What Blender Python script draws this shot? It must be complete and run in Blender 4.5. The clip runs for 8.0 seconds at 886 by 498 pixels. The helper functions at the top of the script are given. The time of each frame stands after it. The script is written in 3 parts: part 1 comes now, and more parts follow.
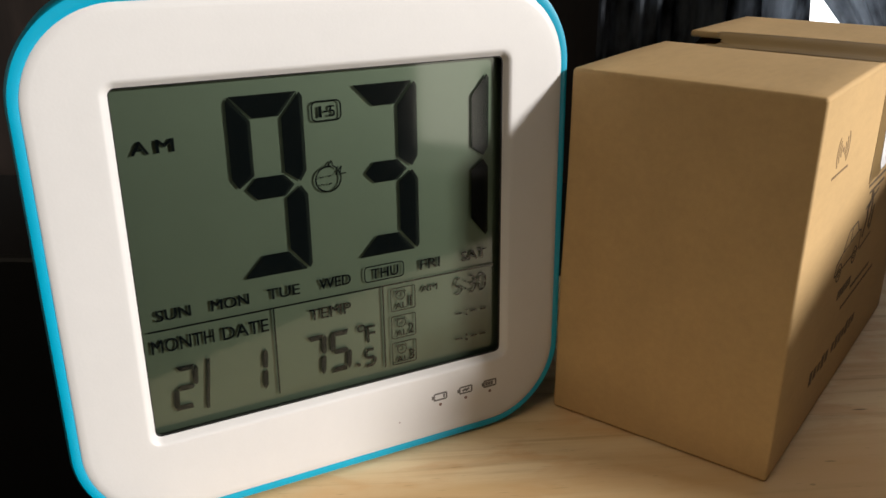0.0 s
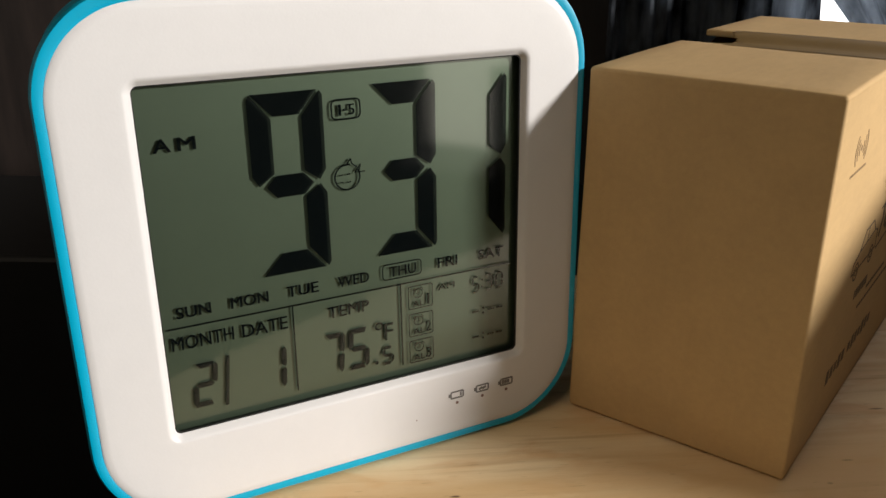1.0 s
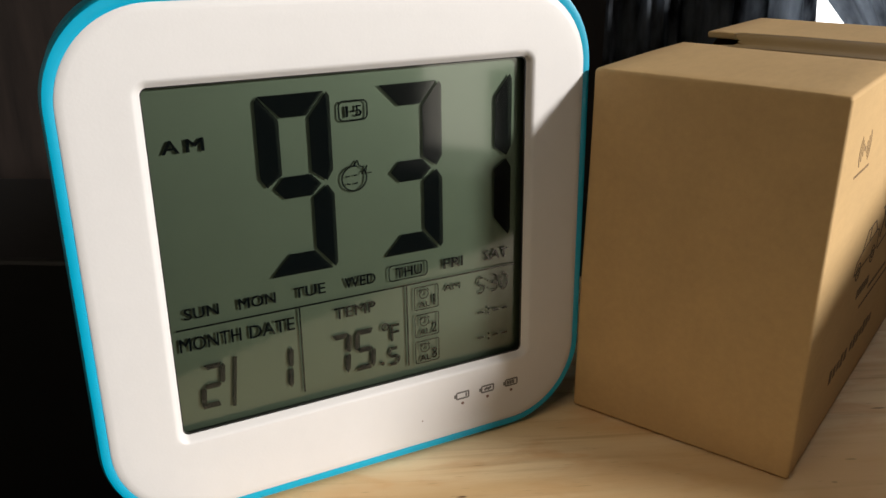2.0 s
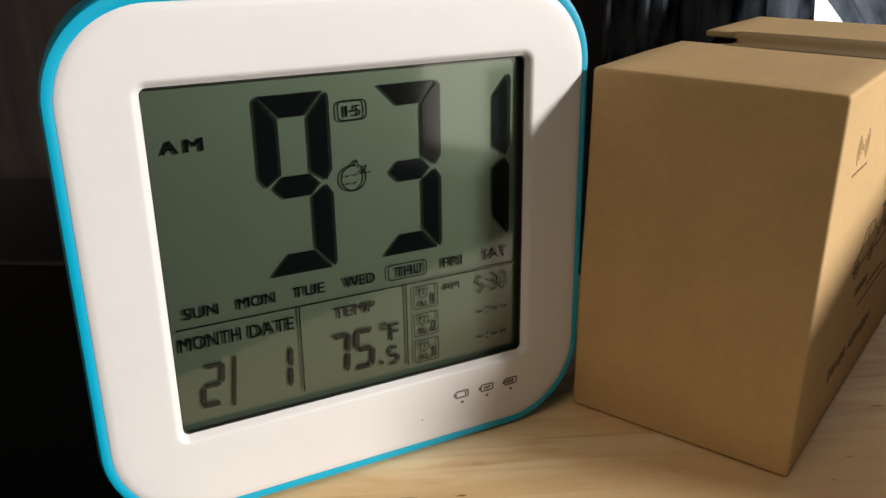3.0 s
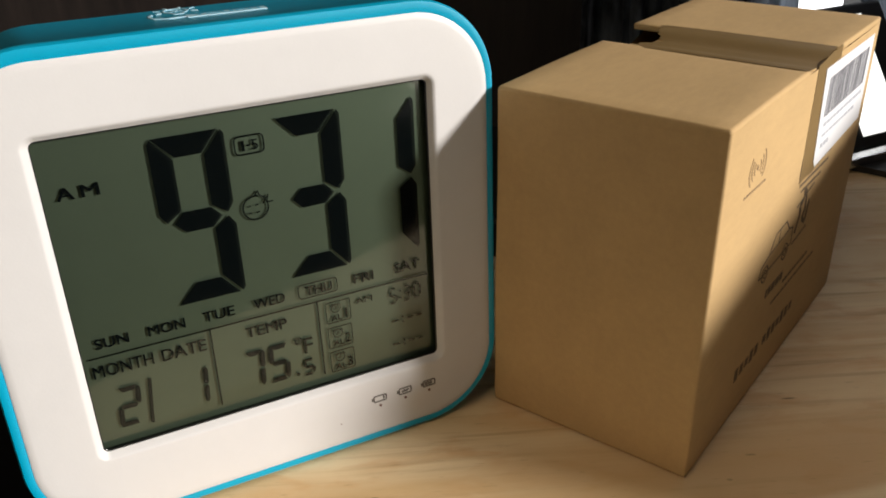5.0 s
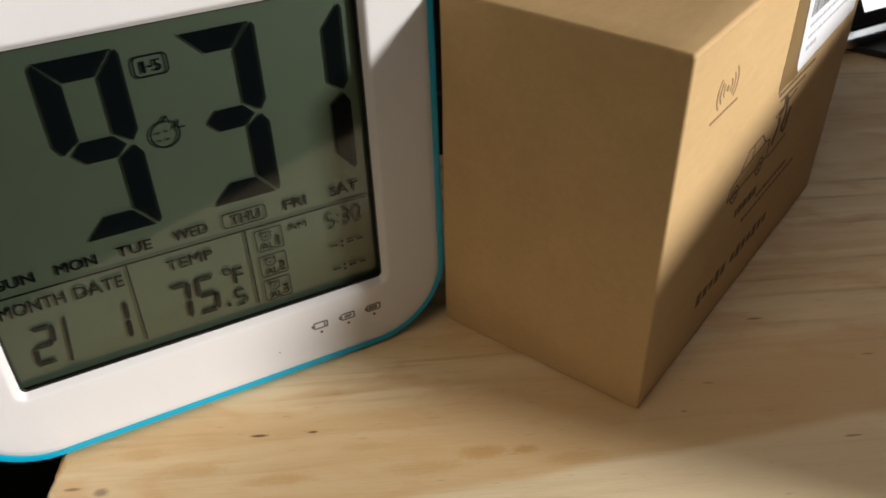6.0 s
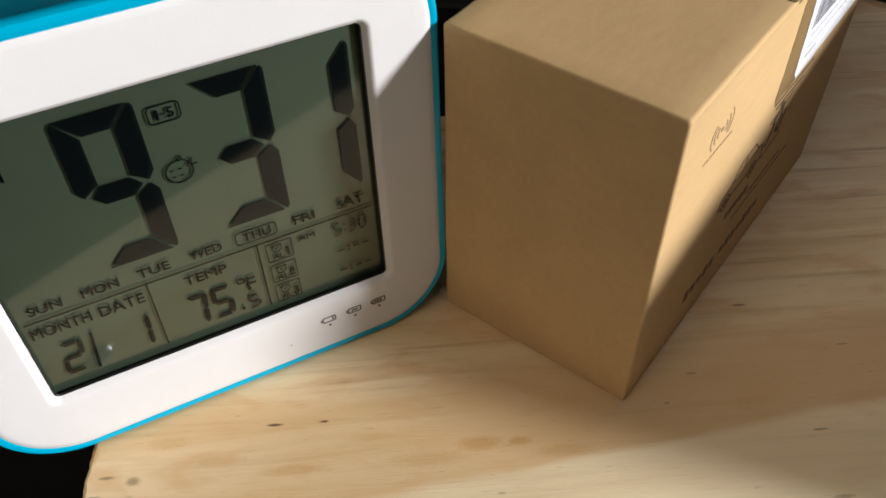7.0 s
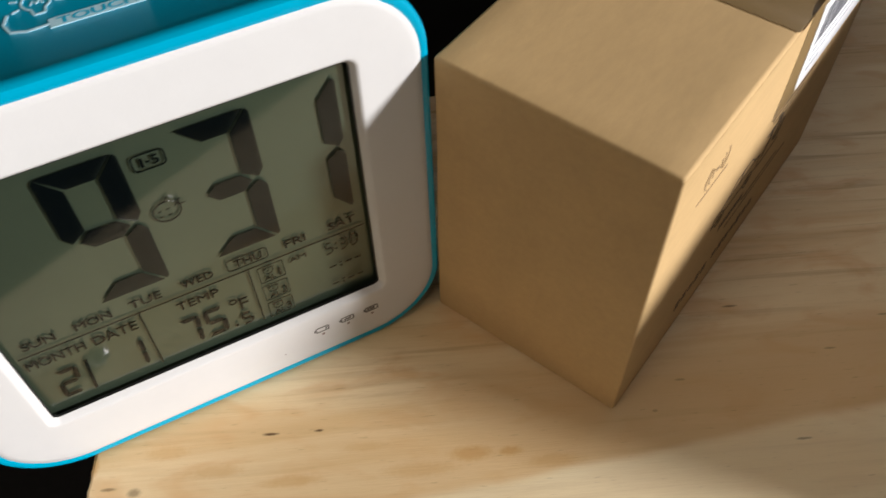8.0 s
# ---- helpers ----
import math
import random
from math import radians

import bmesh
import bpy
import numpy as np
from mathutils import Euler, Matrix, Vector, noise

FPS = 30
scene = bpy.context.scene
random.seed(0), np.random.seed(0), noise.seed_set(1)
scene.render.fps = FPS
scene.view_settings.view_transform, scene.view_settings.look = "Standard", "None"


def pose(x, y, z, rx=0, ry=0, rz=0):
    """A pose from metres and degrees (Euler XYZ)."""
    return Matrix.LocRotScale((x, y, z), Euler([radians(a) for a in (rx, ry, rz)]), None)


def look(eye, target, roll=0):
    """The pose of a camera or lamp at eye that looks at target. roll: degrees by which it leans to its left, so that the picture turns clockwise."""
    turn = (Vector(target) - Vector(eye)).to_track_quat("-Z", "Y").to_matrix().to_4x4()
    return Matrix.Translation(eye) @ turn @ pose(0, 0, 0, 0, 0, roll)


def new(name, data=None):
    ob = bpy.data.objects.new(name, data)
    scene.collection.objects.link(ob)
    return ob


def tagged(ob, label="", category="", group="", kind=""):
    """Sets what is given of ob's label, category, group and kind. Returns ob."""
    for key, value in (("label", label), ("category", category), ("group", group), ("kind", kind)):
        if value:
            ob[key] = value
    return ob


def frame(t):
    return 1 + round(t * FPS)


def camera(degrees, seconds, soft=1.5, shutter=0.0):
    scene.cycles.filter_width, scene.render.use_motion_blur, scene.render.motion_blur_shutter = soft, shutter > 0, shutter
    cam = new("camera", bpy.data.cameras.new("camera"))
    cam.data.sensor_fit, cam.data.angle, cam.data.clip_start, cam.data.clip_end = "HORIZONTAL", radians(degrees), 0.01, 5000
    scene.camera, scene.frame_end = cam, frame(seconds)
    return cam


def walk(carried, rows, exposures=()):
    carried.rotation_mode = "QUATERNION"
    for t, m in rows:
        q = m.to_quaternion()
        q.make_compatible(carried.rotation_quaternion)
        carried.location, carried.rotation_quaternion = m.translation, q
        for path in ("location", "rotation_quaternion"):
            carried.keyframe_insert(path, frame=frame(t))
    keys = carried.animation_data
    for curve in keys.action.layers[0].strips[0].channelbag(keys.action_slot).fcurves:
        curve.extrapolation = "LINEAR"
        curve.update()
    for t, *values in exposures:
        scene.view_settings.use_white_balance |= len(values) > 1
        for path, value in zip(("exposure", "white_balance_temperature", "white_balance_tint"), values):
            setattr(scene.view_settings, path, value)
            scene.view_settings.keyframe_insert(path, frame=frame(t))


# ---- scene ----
cam = camera(54.1, 8.0, soft=1.5, shutter=0.5)
PATH = [
    (0, (-0.17000, -0.13305, 0.14730), (-0.12665, -0.05080, 0.11040), 0.2),
    (0.5, (-0.17345, -0.13310, 0.14720), (-0.13010, -0.05070, 0.11070), 0.2),
    (1, (-0.17325, -0.13250, 0.14665), (-0.13050, -0.04990, 0.10995), 0.1),
    (1.5, (-0.17600, -0.13180, 0.14640), (-0.13275, -0.04930, 0.11005), 0.2),
    (3, (-0.17660, -0.13205, 0.14675), (-0.13315, -0.04975, 0.11020), -0.0),
    (3.5, (-0.17280, -0.13415, 0.14605), (-0.12940, -0.05175, 0.10950), -0.2),
    (4, (-0.16840, -0.13715, 0.14905), (-0.12490, -0.05520, 0.11170), -0.4),
    (4.2, (-0.16500, -0.13945, 0.15285), (-0.12210, -0.05755, 0.11480), -0.5),
    (5.3, (-0.14095, -0.14170, 0.17910), (-0.10230, -0.06405, 0.12925), -1.4),
    (5.5, (-0.13690, -0.13635, 0.17805), (-0.09895, -0.06040, 0.12515), -1.4),
    (6, (-0.12020, -0.12380, 0.18290), (-0.08480, -0.05235, 0.12255), -1.4),
    (6.5, (-0.11145, -0.11635, 0.20140), (-0.07875, -0.05020, 0.13390), -1.2),
    (7, (-0.11210, -0.10645, 0.22230), (-0.08160, -0.04480, 0.14970), -1.1),
    (7.5, (-0.11165, -0.09130, 0.23320), (-0.08320, -0.03450, 0.15595), -0.9),
    (8, (-0.09860, -0.08390, 0.24350), (-0.07190, -0.03020, 0.16350), -1.1),
]
walk(cam, [(t, look(eye, target, roll)) for t, eye, target, roll in PATH], exposures=((0, 0.02, 6380, 10), (4.2, 0.07, 6420, 10), (5.5, 0.10, 6450, 10), (6.0, 0.0, 6250, 10), (6.5, 0.21, 5950, 10), (7.2, 0.22, 6000, 10), (8, 0.21, 6080, 10)))

# ---- light ----
MM = 0.001
SUN_WAY = Vector((-0.955, 1.0, -0.405)).normalized()      # the way the sunlight travels

world = bpy.data.worlds.new("sky")
scene.world = world
world.use_nodes = True
wn = world.node_tree.nodes
sky = wn.new("ShaderNodeTexSky")
sky.sky_type = "NISHITA"
sky.sun_disc = False
sky.sun_elevation = math.asin(-SUN_WAY.z)
sky.sun_rotation = math.atan2(-SUN_WAY.x, -SUN_WAY.y)
wn["Background"].inputs["Strength"].default_value = 0.014
world.node_tree.links.new(sky.outputs["Color"], wn["Background"].inputs["Color"])

sun = new("sun", bpy.data.lights.new("sun", "SUN"))
sun.data.energy = 5.0
sun.data.angle = radians(4.0)
sun.data.color = (1.0, 0.95, 0.89)
sun.matrix_world = look((0.6, -0.7, 0.6), Vector((0.6, -0.7, 0.6)) + SUN_WAY)

# room axes: W runs along the unseen right-hand wall, N points at it
W = Vector((0.5, 0.866, 0.0))
N = Vector((0.866, -0.5, 0.0))


def room(n, w, z):
    """A place in the room: metres towards the right-hand wall, along it, and up from the board's top."""
    return N * n + W * w + Vector((0, 0, z))


def fill_lamp(name, centre, towards, width, height, power, colour):
    ob = new(name, bpy.data.lights.new(name, "AREA"))
    ob.data.shape, ob.data.size, ob.data.size_y = "RECTANGLE", width, height
    ob.data.energy, ob.data.color = power, colour
    ob.matrix_world = look(centre, centre + towards)
    return ob


# unseen fill lamps, added to brighten the board and the shaded faces
fill_lamp("fill_light_front", room(-0.75, -0.98, 1.3), W + N * 0.6 + Vector((0, 0, -1.2)), 0.85, 0.6, 4.9, (1.0, 0.83, 0.60))
fill_lamp("fill_light_side", room(0.36, -0.45, 0.45), -N, 0.8, 0.7, 0.03, (1.0, 0.93, 0.84))


# ---- materials ----
def material(name, colour, rough=0.5, metal=0.0, vary=0.0, scale=300.0, stretch=(1, 1, 1), bump=0.0, bump_scale=2000.0, second=None, coat=0.0, rough_vary=0.0, shine=0.5):
    """A surface with a slow and a fine variation of its colour, a fine relief and uneven gloss."""
    m = bpy.data.materials.new(name)
    m.use_nodes = True
    t = m.node_tree
    b = t.nodes["Principled BSDF"]
    b.inputs["Roughness"].default_value = rough
    b.inputs["Metallic"].default_value = metal
    b.inputs["Coat Weight"].default_value = coat
    b.inputs["Specular IOR Level"].default_value = shine
    b.inputs["Base Color"].default_value = (*colour, 1)
    co = t.nodes.new("ShaderNodeTexCoord")
    mp = t.nodes.new("ShaderNodeMapping")
    mp.inputs["Scale"].default_value = stretch
    t.links.new(co.outputs["Object"], mp.inputs["Vector"])
    if vary or second:
        big = t.nodes.new("ShaderNodeTexNoise")
        big.inputs["Scale"].default_value = scale * 0.15
        big.inputs["Detail"].default_value = 4
        fine = t.nodes.new("ShaderNodeTexNoise")
        fine.inputs["Scale"].default_value = scale
        fine.inputs["Detail"].default_value = 6
        fine.inputs["Roughness"].default_value = 0.7
        for n in (big, fine):
            t.links.new(mp.outputs["Vector"], n.inputs["Vector"])
        add = t.nodes.new("ShaderNodeMath")
        add.operation = "MULTIPLY_ADD"
        add.inputs[1].default_value = 0.5
        half = t.nodes.new("ShaderNodeMath")
        half.operation = "MULTIPLY"
        half.inputs[1].default_value = 0.5
        t.links.new(fine.outputs["Fac"], half.inputs[0])
        t.links.new(big.outputs["Fac"], add.inputs[0])
        t.links.new(half.outputs[0], add.inputs[2])
        ramp = t.nodes.new("ShaderNodeValToRGB")
        other = second or [c * (1 - vary) for c in colour]
        ramp.color_ramp.elements[0].position, ramp.color_ramp.elements[1].position = 0.36, 0.64
        ramp.color_ramp.elements[0].color = (*other, 1)
        ramp.color_ramp.elements[1].color = (*[min(1, c * (1 + vary * 0.3)) for c in colour], 1)
        t.links.new(add.outputs[0], ramp.inputs["Fac"])
        t.links.new(ramp.outputs["Color"], b.inputs["Base Color"])
        if rough_vary:
            rr = t.nodes.new("ShaderNodeMapRange")
            rr.inputs["To Min"].default_value, rr.inputs["To Max"].default_value = rough - rough_vary, rough + rough_vary
            t.links.new(big.outputs["Fac"], rr.inputs["Value"])
            t.links.new(rr.outputs["Result"], b.inputs["Roughness"])
    if bump:
        n = t.nodes.new("ShaderNodeTexNoise")
        n.inputs["Scale"].default_value = bump_scale
        n.inputs["Detail"].default_value = 4
        t.links.new(mp.outputs["Vector"], n.inputs["Vector"])
        bp = t.nodes.new("ShaderNodeBump")
        bp.inputs["Strength"].default_value = bump
        bp.inputs["Distance"].default_value = 0.0004
        t.links.new(n.outputs["Fac"], bp.inputs["Height"])
        t.links.new(bp.outputs["Normal"], b.inputs["Normal"])
    return m


def lcd_ink(name, colour, clear):
    """Dark liquid crystal under the clear window: glossy, and letting a little light through."""
    m = material(name, colour, 0.08, shine=0.6)
    t = m.node_tree
    tr = t.nodes.new("ShaderNodeBsdfTransparent")
    mix = t.nodes.new("ShaderNodeMixShader")
    mix.inputs["Fac"].default_value = clear
    t.links.new(t.nodes["Principled BSDF"].outputs[0], mix.inputs[1])
    t.links.new(tr.outputs[0], mix.inputs[2])
    t.links.new(mix.outputs[0], t.nodes["Material Output"].inputs["Surface"])
    return m


WHITE = material("white_plastic", (0.62, 0.607, 0.602), 0.42, vary=0.03, scale=120, bump=0.05, bump_scale=1500, rough_vary=0.06)
CYAN = material("cyan_plastic", (0.0, 0.325, 0.51), 0.35, vary=0.06, scale=150, bump=0.04, bump_scale=1200, rough_vary=0.05)
LCD = material("lcd_reflector", (0.072, 0.100, 0.066), 0.45, 0.72, vary=0.06, scale=90, coat=1.0)
LCD.node_tree.nodes["Principled BSDF"].inputs["Coat Roughness"].default_value = 0.07
LCD.node_tree.nodes["Principled BSDF"].inputs["Coat IOR"].default_value = 1.65
INK = lcd_ink("lcd_segment", (0.0018, 0.003, 0.0035), 0.32)
GREY_INK = lcd_ink("lcd_segment_weak", (0.006, 0.008, 0.006), 0.38)
PRINT = material("grey_print", (0.13, 0.12, 0.115), 0.6)
PALE_PRINT = material("pale_blue_print", (0.38, 0.58, 0.66), 0.55)
HOLE = material("led_lens", (0.16, 0.09, 0.075), 0.4)
CARD = material("kraft_card", (0.545, 0.362, 0.165), 0.82, vary=0.10, scale=420, stretch=(0.35, 1, 1), bump=0.12, bump_scale=1600, rough_vary=0.05)
TAPE = material("brown_tape", (0.23, 0.15, 0.062), 0.40, vary=0.10, scale=200, bump=0.15, bump_scale=500, rough_vary=0.08, shine=0.3)
CARD_INK = material("black_ink_on_card", (0.075, 0.055, 0.036), 0.8, second=(0.20, 0.13, 0.068), scale=420)
FAINT_INK = material("worn_ink_on_card", (0.21, 0.137, 0.068), 0.8, second=(0.31, 0.2, 0.1), scale=420)
PAPER = material("label_paper", (0.80, 0.80, 0.82), 0.55, vary=0.03, scale=300, bump=0.05)
BARCODE = material("label_ink", (0.16, 0.16, 0.18), 0.6)
PALE_TEXT = material("pale_label_text", (0.42, 0.43, 0.48), 0.6)
STEEL = material("steel", (0.62, 0.63, 0.65), 0.25, 1.0, vary=0.15, scale=600, bump=0.1)
BLACK = material("black_plastic", (0.012, 0.012, 0.013), 0.35, vary=0.3, scale=200, bump=0.1)
DARK_WOOD = material("dark_stained_wood", (0.036, 0.025, 0.021), 0.6, scale=40, stretch=(1, 1, 0.12), second=(0.004, 0.003, 0.003), bump=0.3, bump_scale=120)
BLACK_PAINT = material("black_lacquer", (0.006, 0.006, 0.006), 0.5, vary=0.4, scale=30)
WALL = material("wall_paint", (0.13, 0.11, 0.095), 0.9, vary=0.05, scale=20, bump=0.1, bump_scale=150)
CEILING = material("ceiling_paint", (0.75, 0.73, 0.70), 0.9, vary=0.04, scale=12, bump=0.1, bump_scale=150)
FLOOR = material("dark_carpet", (0.012, 0.011, 0.011), 0.95, vary=0.4, scale=80, bump=0.4, bump_scale=300)


def glow(name, colour, strength):
    m = bpy.data.materials.new(name)
    m.use_nodes = True
    b = m.node_tree.nodes["Principled BSDF"]
    b.inputs["Base Color"].default_value = (0.02, 0.02, 0.02, 1)
    b.inputs["Emission Color"].default_value = (*colour, 1)
    b.inputs["Emission Strength"].default_value = strength
    return m


SCREEN = glow("lit_white_screen", (1.0, 0.99, 0.93), 1.3)
REFLECTION_GLOW = glow("unseen_reflection_glow", (1.0, 0.92, 0.76), 2.2)
OUTSIDE = glow("bright_sky_outside", (1.0, 1.0, 1.0), 2.2)


def cloth(name):
    m = bpy.data.materials.new(name)
    m.use_nodes = True
    t = m.node_tree
    co = t.nodes.new("ShaderNodeTexCoord")
    mp = t.nodes.new("ShaderNodeMapping")
    mp.inputs["Scale"].default_value = (1, 1, 0.4)
    n = t.nodes.new("ShaderNodeTexNoise")
    n.inputs["Scale"].default_value = 42
    n.inputs["Detail"].default_value = 5
    ramp = t.nodes.new("ShaderNodeValToRGB")
    ramp.color_ramp.elements[0].position, ramp.color_ramp.elements[1].position = 0.34, 0.74
    ramp.color_ramp.elements[0].color = (0.006, 0.006, 0.009, 1)
    ramp.color_ramp.elements[1].color = (0.33, 0.38, 0.45, 1)
    t.links.new(co.outputs["Object"], mp.inputs["Vector"])
    t.links.new(mp.outputs["Vector"], n.inputs["Vector"])
    t.links.new(n.outputs["Fac"], ramp.inputs["Fac"])
    t.links.new(ramp.outputs["Color"], t.nodes["Principled BSDF"].inputs["Base Color"])
    t.nodes["Principled BSDF"].inputs["Roughness"].default_value = 0.9
    tr = t.nodes.new("ShaderNodeBsdfTranslucent")
    t.links.new(ramp.outputs["Color"], tr.inputs["Color"])
    mix = t.nodes.new("ShaderNodeMixShader")
    mix.inputs["Fac"].default_value = 0.75
    t.links.new(t.nodes["Principled BSDF"].outputs[0], mix.inputs[1])
    t.links.new(tr.outputs[0], mix.inputs[2])
    t.links.new(mix.outputs[0], t.nodes["Material Output"].inputs["Surface"])
    return m


CURTAIN = cloth("sheer_dark_cloth")


def pine():
    """Pale pine plywood: grain along x, a broad brown heartwood band, fine streaks and a few dark marks."""
    m = bpy.data.materials.new("pine_plywood")
    m.use_nodes = True
    t = m.node_tree
    b = t.nodes["Principled BSDF"]
    co = t.nodes.new("ShaderNodeTexCoord")

    def math_node(op, a, c=None, d=None):
        n = t.nodes.new("ShaderNodeMath")
        n.operation = op
        for i, v in enumerate((a, c, d)):
            if v is None:
                continue
            if isinstance(v, (int, float)):
                n.inputs[i].default_value = v
            else:
                t.links.new(v, n.inputs[i])
        return n.outputs[0]

    def noise_node(stretch, scale, detail, rough=0.6, distort=0.0):
        mp = t.nodes.new("ShaderNodeMapping")
        mp.inputs["Scale"].default_value = stretch
        n = t.nodes.new("ShaderNodeTexNoise")
        n.inputs["Scale"].default_value, n.inputs["Detail"].default_value = scale, detail
        n.inputs["Roughness"].default_value, n.inputs["Distortion"].default_value = rough, distort
        t.links.new(co.outputs["Object"], mp.inputs["Vector"])
        t.links.new(mp.outputs["Vector"], n.inputs["Vector"])
        return n.outputs["Fac"]

    def smooth(v, lo, hi):
        n = t.nodes.new("ShaderNodeMapRange")
        n.interpolation_type = "SMOOTHSTEP"
        n.inputs["From Min"].default_value, n.inputs["From Max"].default_value = lo, hi
        t.links.new(v, n.inputs["Value"])
        return n.outputs["Result"]

    def mix(fac, a, c):
        n = t.nodes.new("ShaderNodeMix")
        n.data_type = "RGBA"
        t.links.new(fac, n.inputs["Factor"])
        for sock, v in ((n.inputs[6], a), (n.inputs[7], c)):
            if isinstance(v, tuple):
                sock.default_value = (*v, 1)
            else:
                t.links.new(v, sock)
        return n.outputs[2]

    sep = t.nodes.new("ShaderNodeSeparateXYZ")
    t.links.new(co.outputs["Object"], sep.inputs[0])
    x, y = sep.outputs["X"], sep.outputs["Y"]
    wander = math_node("MULTIPLY_ADD", noise_node((9, 30, 9), 1.0, 3), 0.009, -0.0045)
    across = math_node("ADD", math_node("MULTIPLY_ADD", x, -0.13, y), wander)
    rise = smooth(across, -0.0165, -0.0125)
    fall = smooth(across, 0.030, 0.004)
    heart = math_node("MULTIPLY", math_node("MULTIPLY", rise, fall), math_node("MULTIPLY_ADD", smooth(x, -0.12, -0.02), 0.6, 0.4))
    streak = noise_node((10, 260, 10), 1.0, 4, 0.6, 0.6)
    fibre = noise_node((90, 1900, 90), 1.0, 3, 0.7)
    fleck = noise_node((150, 1300, 150), 1.0, 2, 0.5)
    bands = noise_node((6, 38, 6), 1.0, 3, 0.5, 1.2)
    blotch = noise_node((38, 90, 38), 1.0, 3, 0.55, 0.5)
    base = mix(smooth(bands, 0.36, 0.66), (0.84, 0.67, 0.42), (0.70, 0.485, 0.25))
    base = mix(math_node("MULTIPLY", smooth(blotch, 0.48, 0.70), 0.70), base, (0.68, 0.42, 0.20))
    base = mix(math_node("MULTIPLY", heart, 0.80), base, (0.68, 0.455, 0.225))
    base = mix(math_node("MULTIPLY", math_node("SUBTRACT", 1.0, rise), 0.7), base, (0.89, 0.75, 0.50))
    veins = math_node("MULTIPLY_ADD", smooth(across, 0.0, 0.06), 0.5, 0.15)
    base = mix(math_node("MULTIPLY", smooth(streak, 0.50, 0.74), veins), base, (0.38, 0.21, 0.08))
    base = mix(math_node("MULTIPLY", smooth(fibre, 0.50, 0.80), 0.12), base, (0.40, 0.25, 0.12))
    base = mix(math_node("MULTIPLY", smooth(fleck, 0.65, 0.78), 0.35), base, (0.24, 0.13, 0.05))
    warp = math_node("MULTIPLY_ADD", noise_node((700, 700, 700), 1.0, 2), 0.8, -0.4)
    # dark marks and resin stains: place, half length, half width, how dark, colour
    dark, resin = (0.10, 0.050, 0.018), (0.54, 0.285, 0.085)
    for px, py, a, c, k, colour in (
        (-104.3, 1.5, 2.6, 0.55, 0.95, dark), (-89.8, 1.5, 1.6, 0.45, 0.90, dark), (-143.4, -13.7, 2.2, 1.5, 0.55, dark),
        (13.1, -0.9, 1.0, 0.5, 0.35, dark), (46.2, 34.5, 2.8, 0.45, 0.70, dark), (55.6, -13.7, 2.6, 0.45, 0.55, dark),
        (54.3, -35.0, 3.4, 0.7, 0.45, dark), (74.0, 16.0, 2.2, 0.4, 0.45, dark), (96.0, 27.0, 2.6, 0.4, 0.45, dark),
        (23.5, 9.0, 1.8, 0.5, 0.4, dark), (-147.5, -20.5, 1.8, 1.2, 0.5, dark), (-153.5, -18.0, 2.0, 0.7, 0.5, dark), (-40.0, -26.0, 1.4, 0.4, 0.35, dark),
        (-44.4, -9.8, 7.0, 2.6, 0.60, resin), (-32.8, -10.0, 4.0, 1.6, 0.65, resin), (-156.3, -4.5, 1.6, 3.8, 0.65, resin), (-60.0, -13.5, 12.0, 2.5, 0.35, resin),
        (-120.0, -9.0, 9.0, 2.2, 0.35, resin), (-98.0, -14.0, 10.0, 2.0, 0.40, resin), (-135.0, -2.0, 7.0, 2.6, 0.30, resin), (-76.0, -5.0, 8.0, 1.6, 0.30, resin), (-20.0, -14.0, 9.0, 2.2, 0.35, resin),
        (-151.0, -12.0, 2.4, 0.6, 0.6, dark), (-149.0, -27.0, 2.8, 0.5, 0.5, dark), (-152.0, -32.0, 2.0, 0.9, 0.6, dark),
    ):
        dx = math_node("MULTIPLY", math_node("SUBTRACT", x, px * MM), 1 / (a * MM))
        dy = math_node("MULTIPLY", math_node("SUBTRACT", y, py * MM), 1 / (c * MM))
        r = math_node("ADD", math_node("SQRT", math_node("ADD", math_node("MULTIPLY", dx, dx), math_node("MULTIPLY", dy, dy))), warp)
        base = mix(math_node("MULTIPLY", smooth(r, 1.25, 0.35), k), base, colour)
    t.links.new(base, b.inputs["Base Color"])
    b.inputs["Roughness"].default_value = 0.55
    b.inputs["Specular IOR Level"].default_value = 0.3
    bp = t.nodes.new("ShaderNodeBump")
    bp.inputs["Strength"].default_value, bp.inputs["Distance"].default_value = 0.25, 0.0003
    t.links.new(math_node("ADD", fibre, streak), bp.inputs["Height"])
    t.links.new(bp.outputs["Normal"], b.inputs["Normal"])
    return m


PINE = pine()


# ---- mesh helpers ----
def finish(name, bm, mat, smooth=False):
    bmesh.ops.recalc_face_normals(bm, faces=bm.faces)
    me = bpy.data.meshes.new(name)
    bm.to_mesh(me)
    bm.free()
    if mat:
        me.materials.append(mat)
    if smooth:
        for p in me.polygons:
            p.use_smooth = True
        me.set_sharp_from_angle(angle=radians(40))
    return me


def part(name, bm, mat, parent, label="", smooth=False):
    ob = new(name, finish(name, bm, mat, smooth))
    ob.parent = parent
    return tagged(ob, label)


def thing(name, m, label, category, group=""):
    ob = new(name)
    ob.empty_display_size = 0.02
    ob.matrix_world = m
    return tagged(ob, label, category, group)


def single(name, bm, mat, m, label, category="", kind="", smooth=False):
    ob = new(name, finish(name, bm, mat, smooth))
    ob.matrix_world = m
    return tagged(ob, label, category, "", kind)


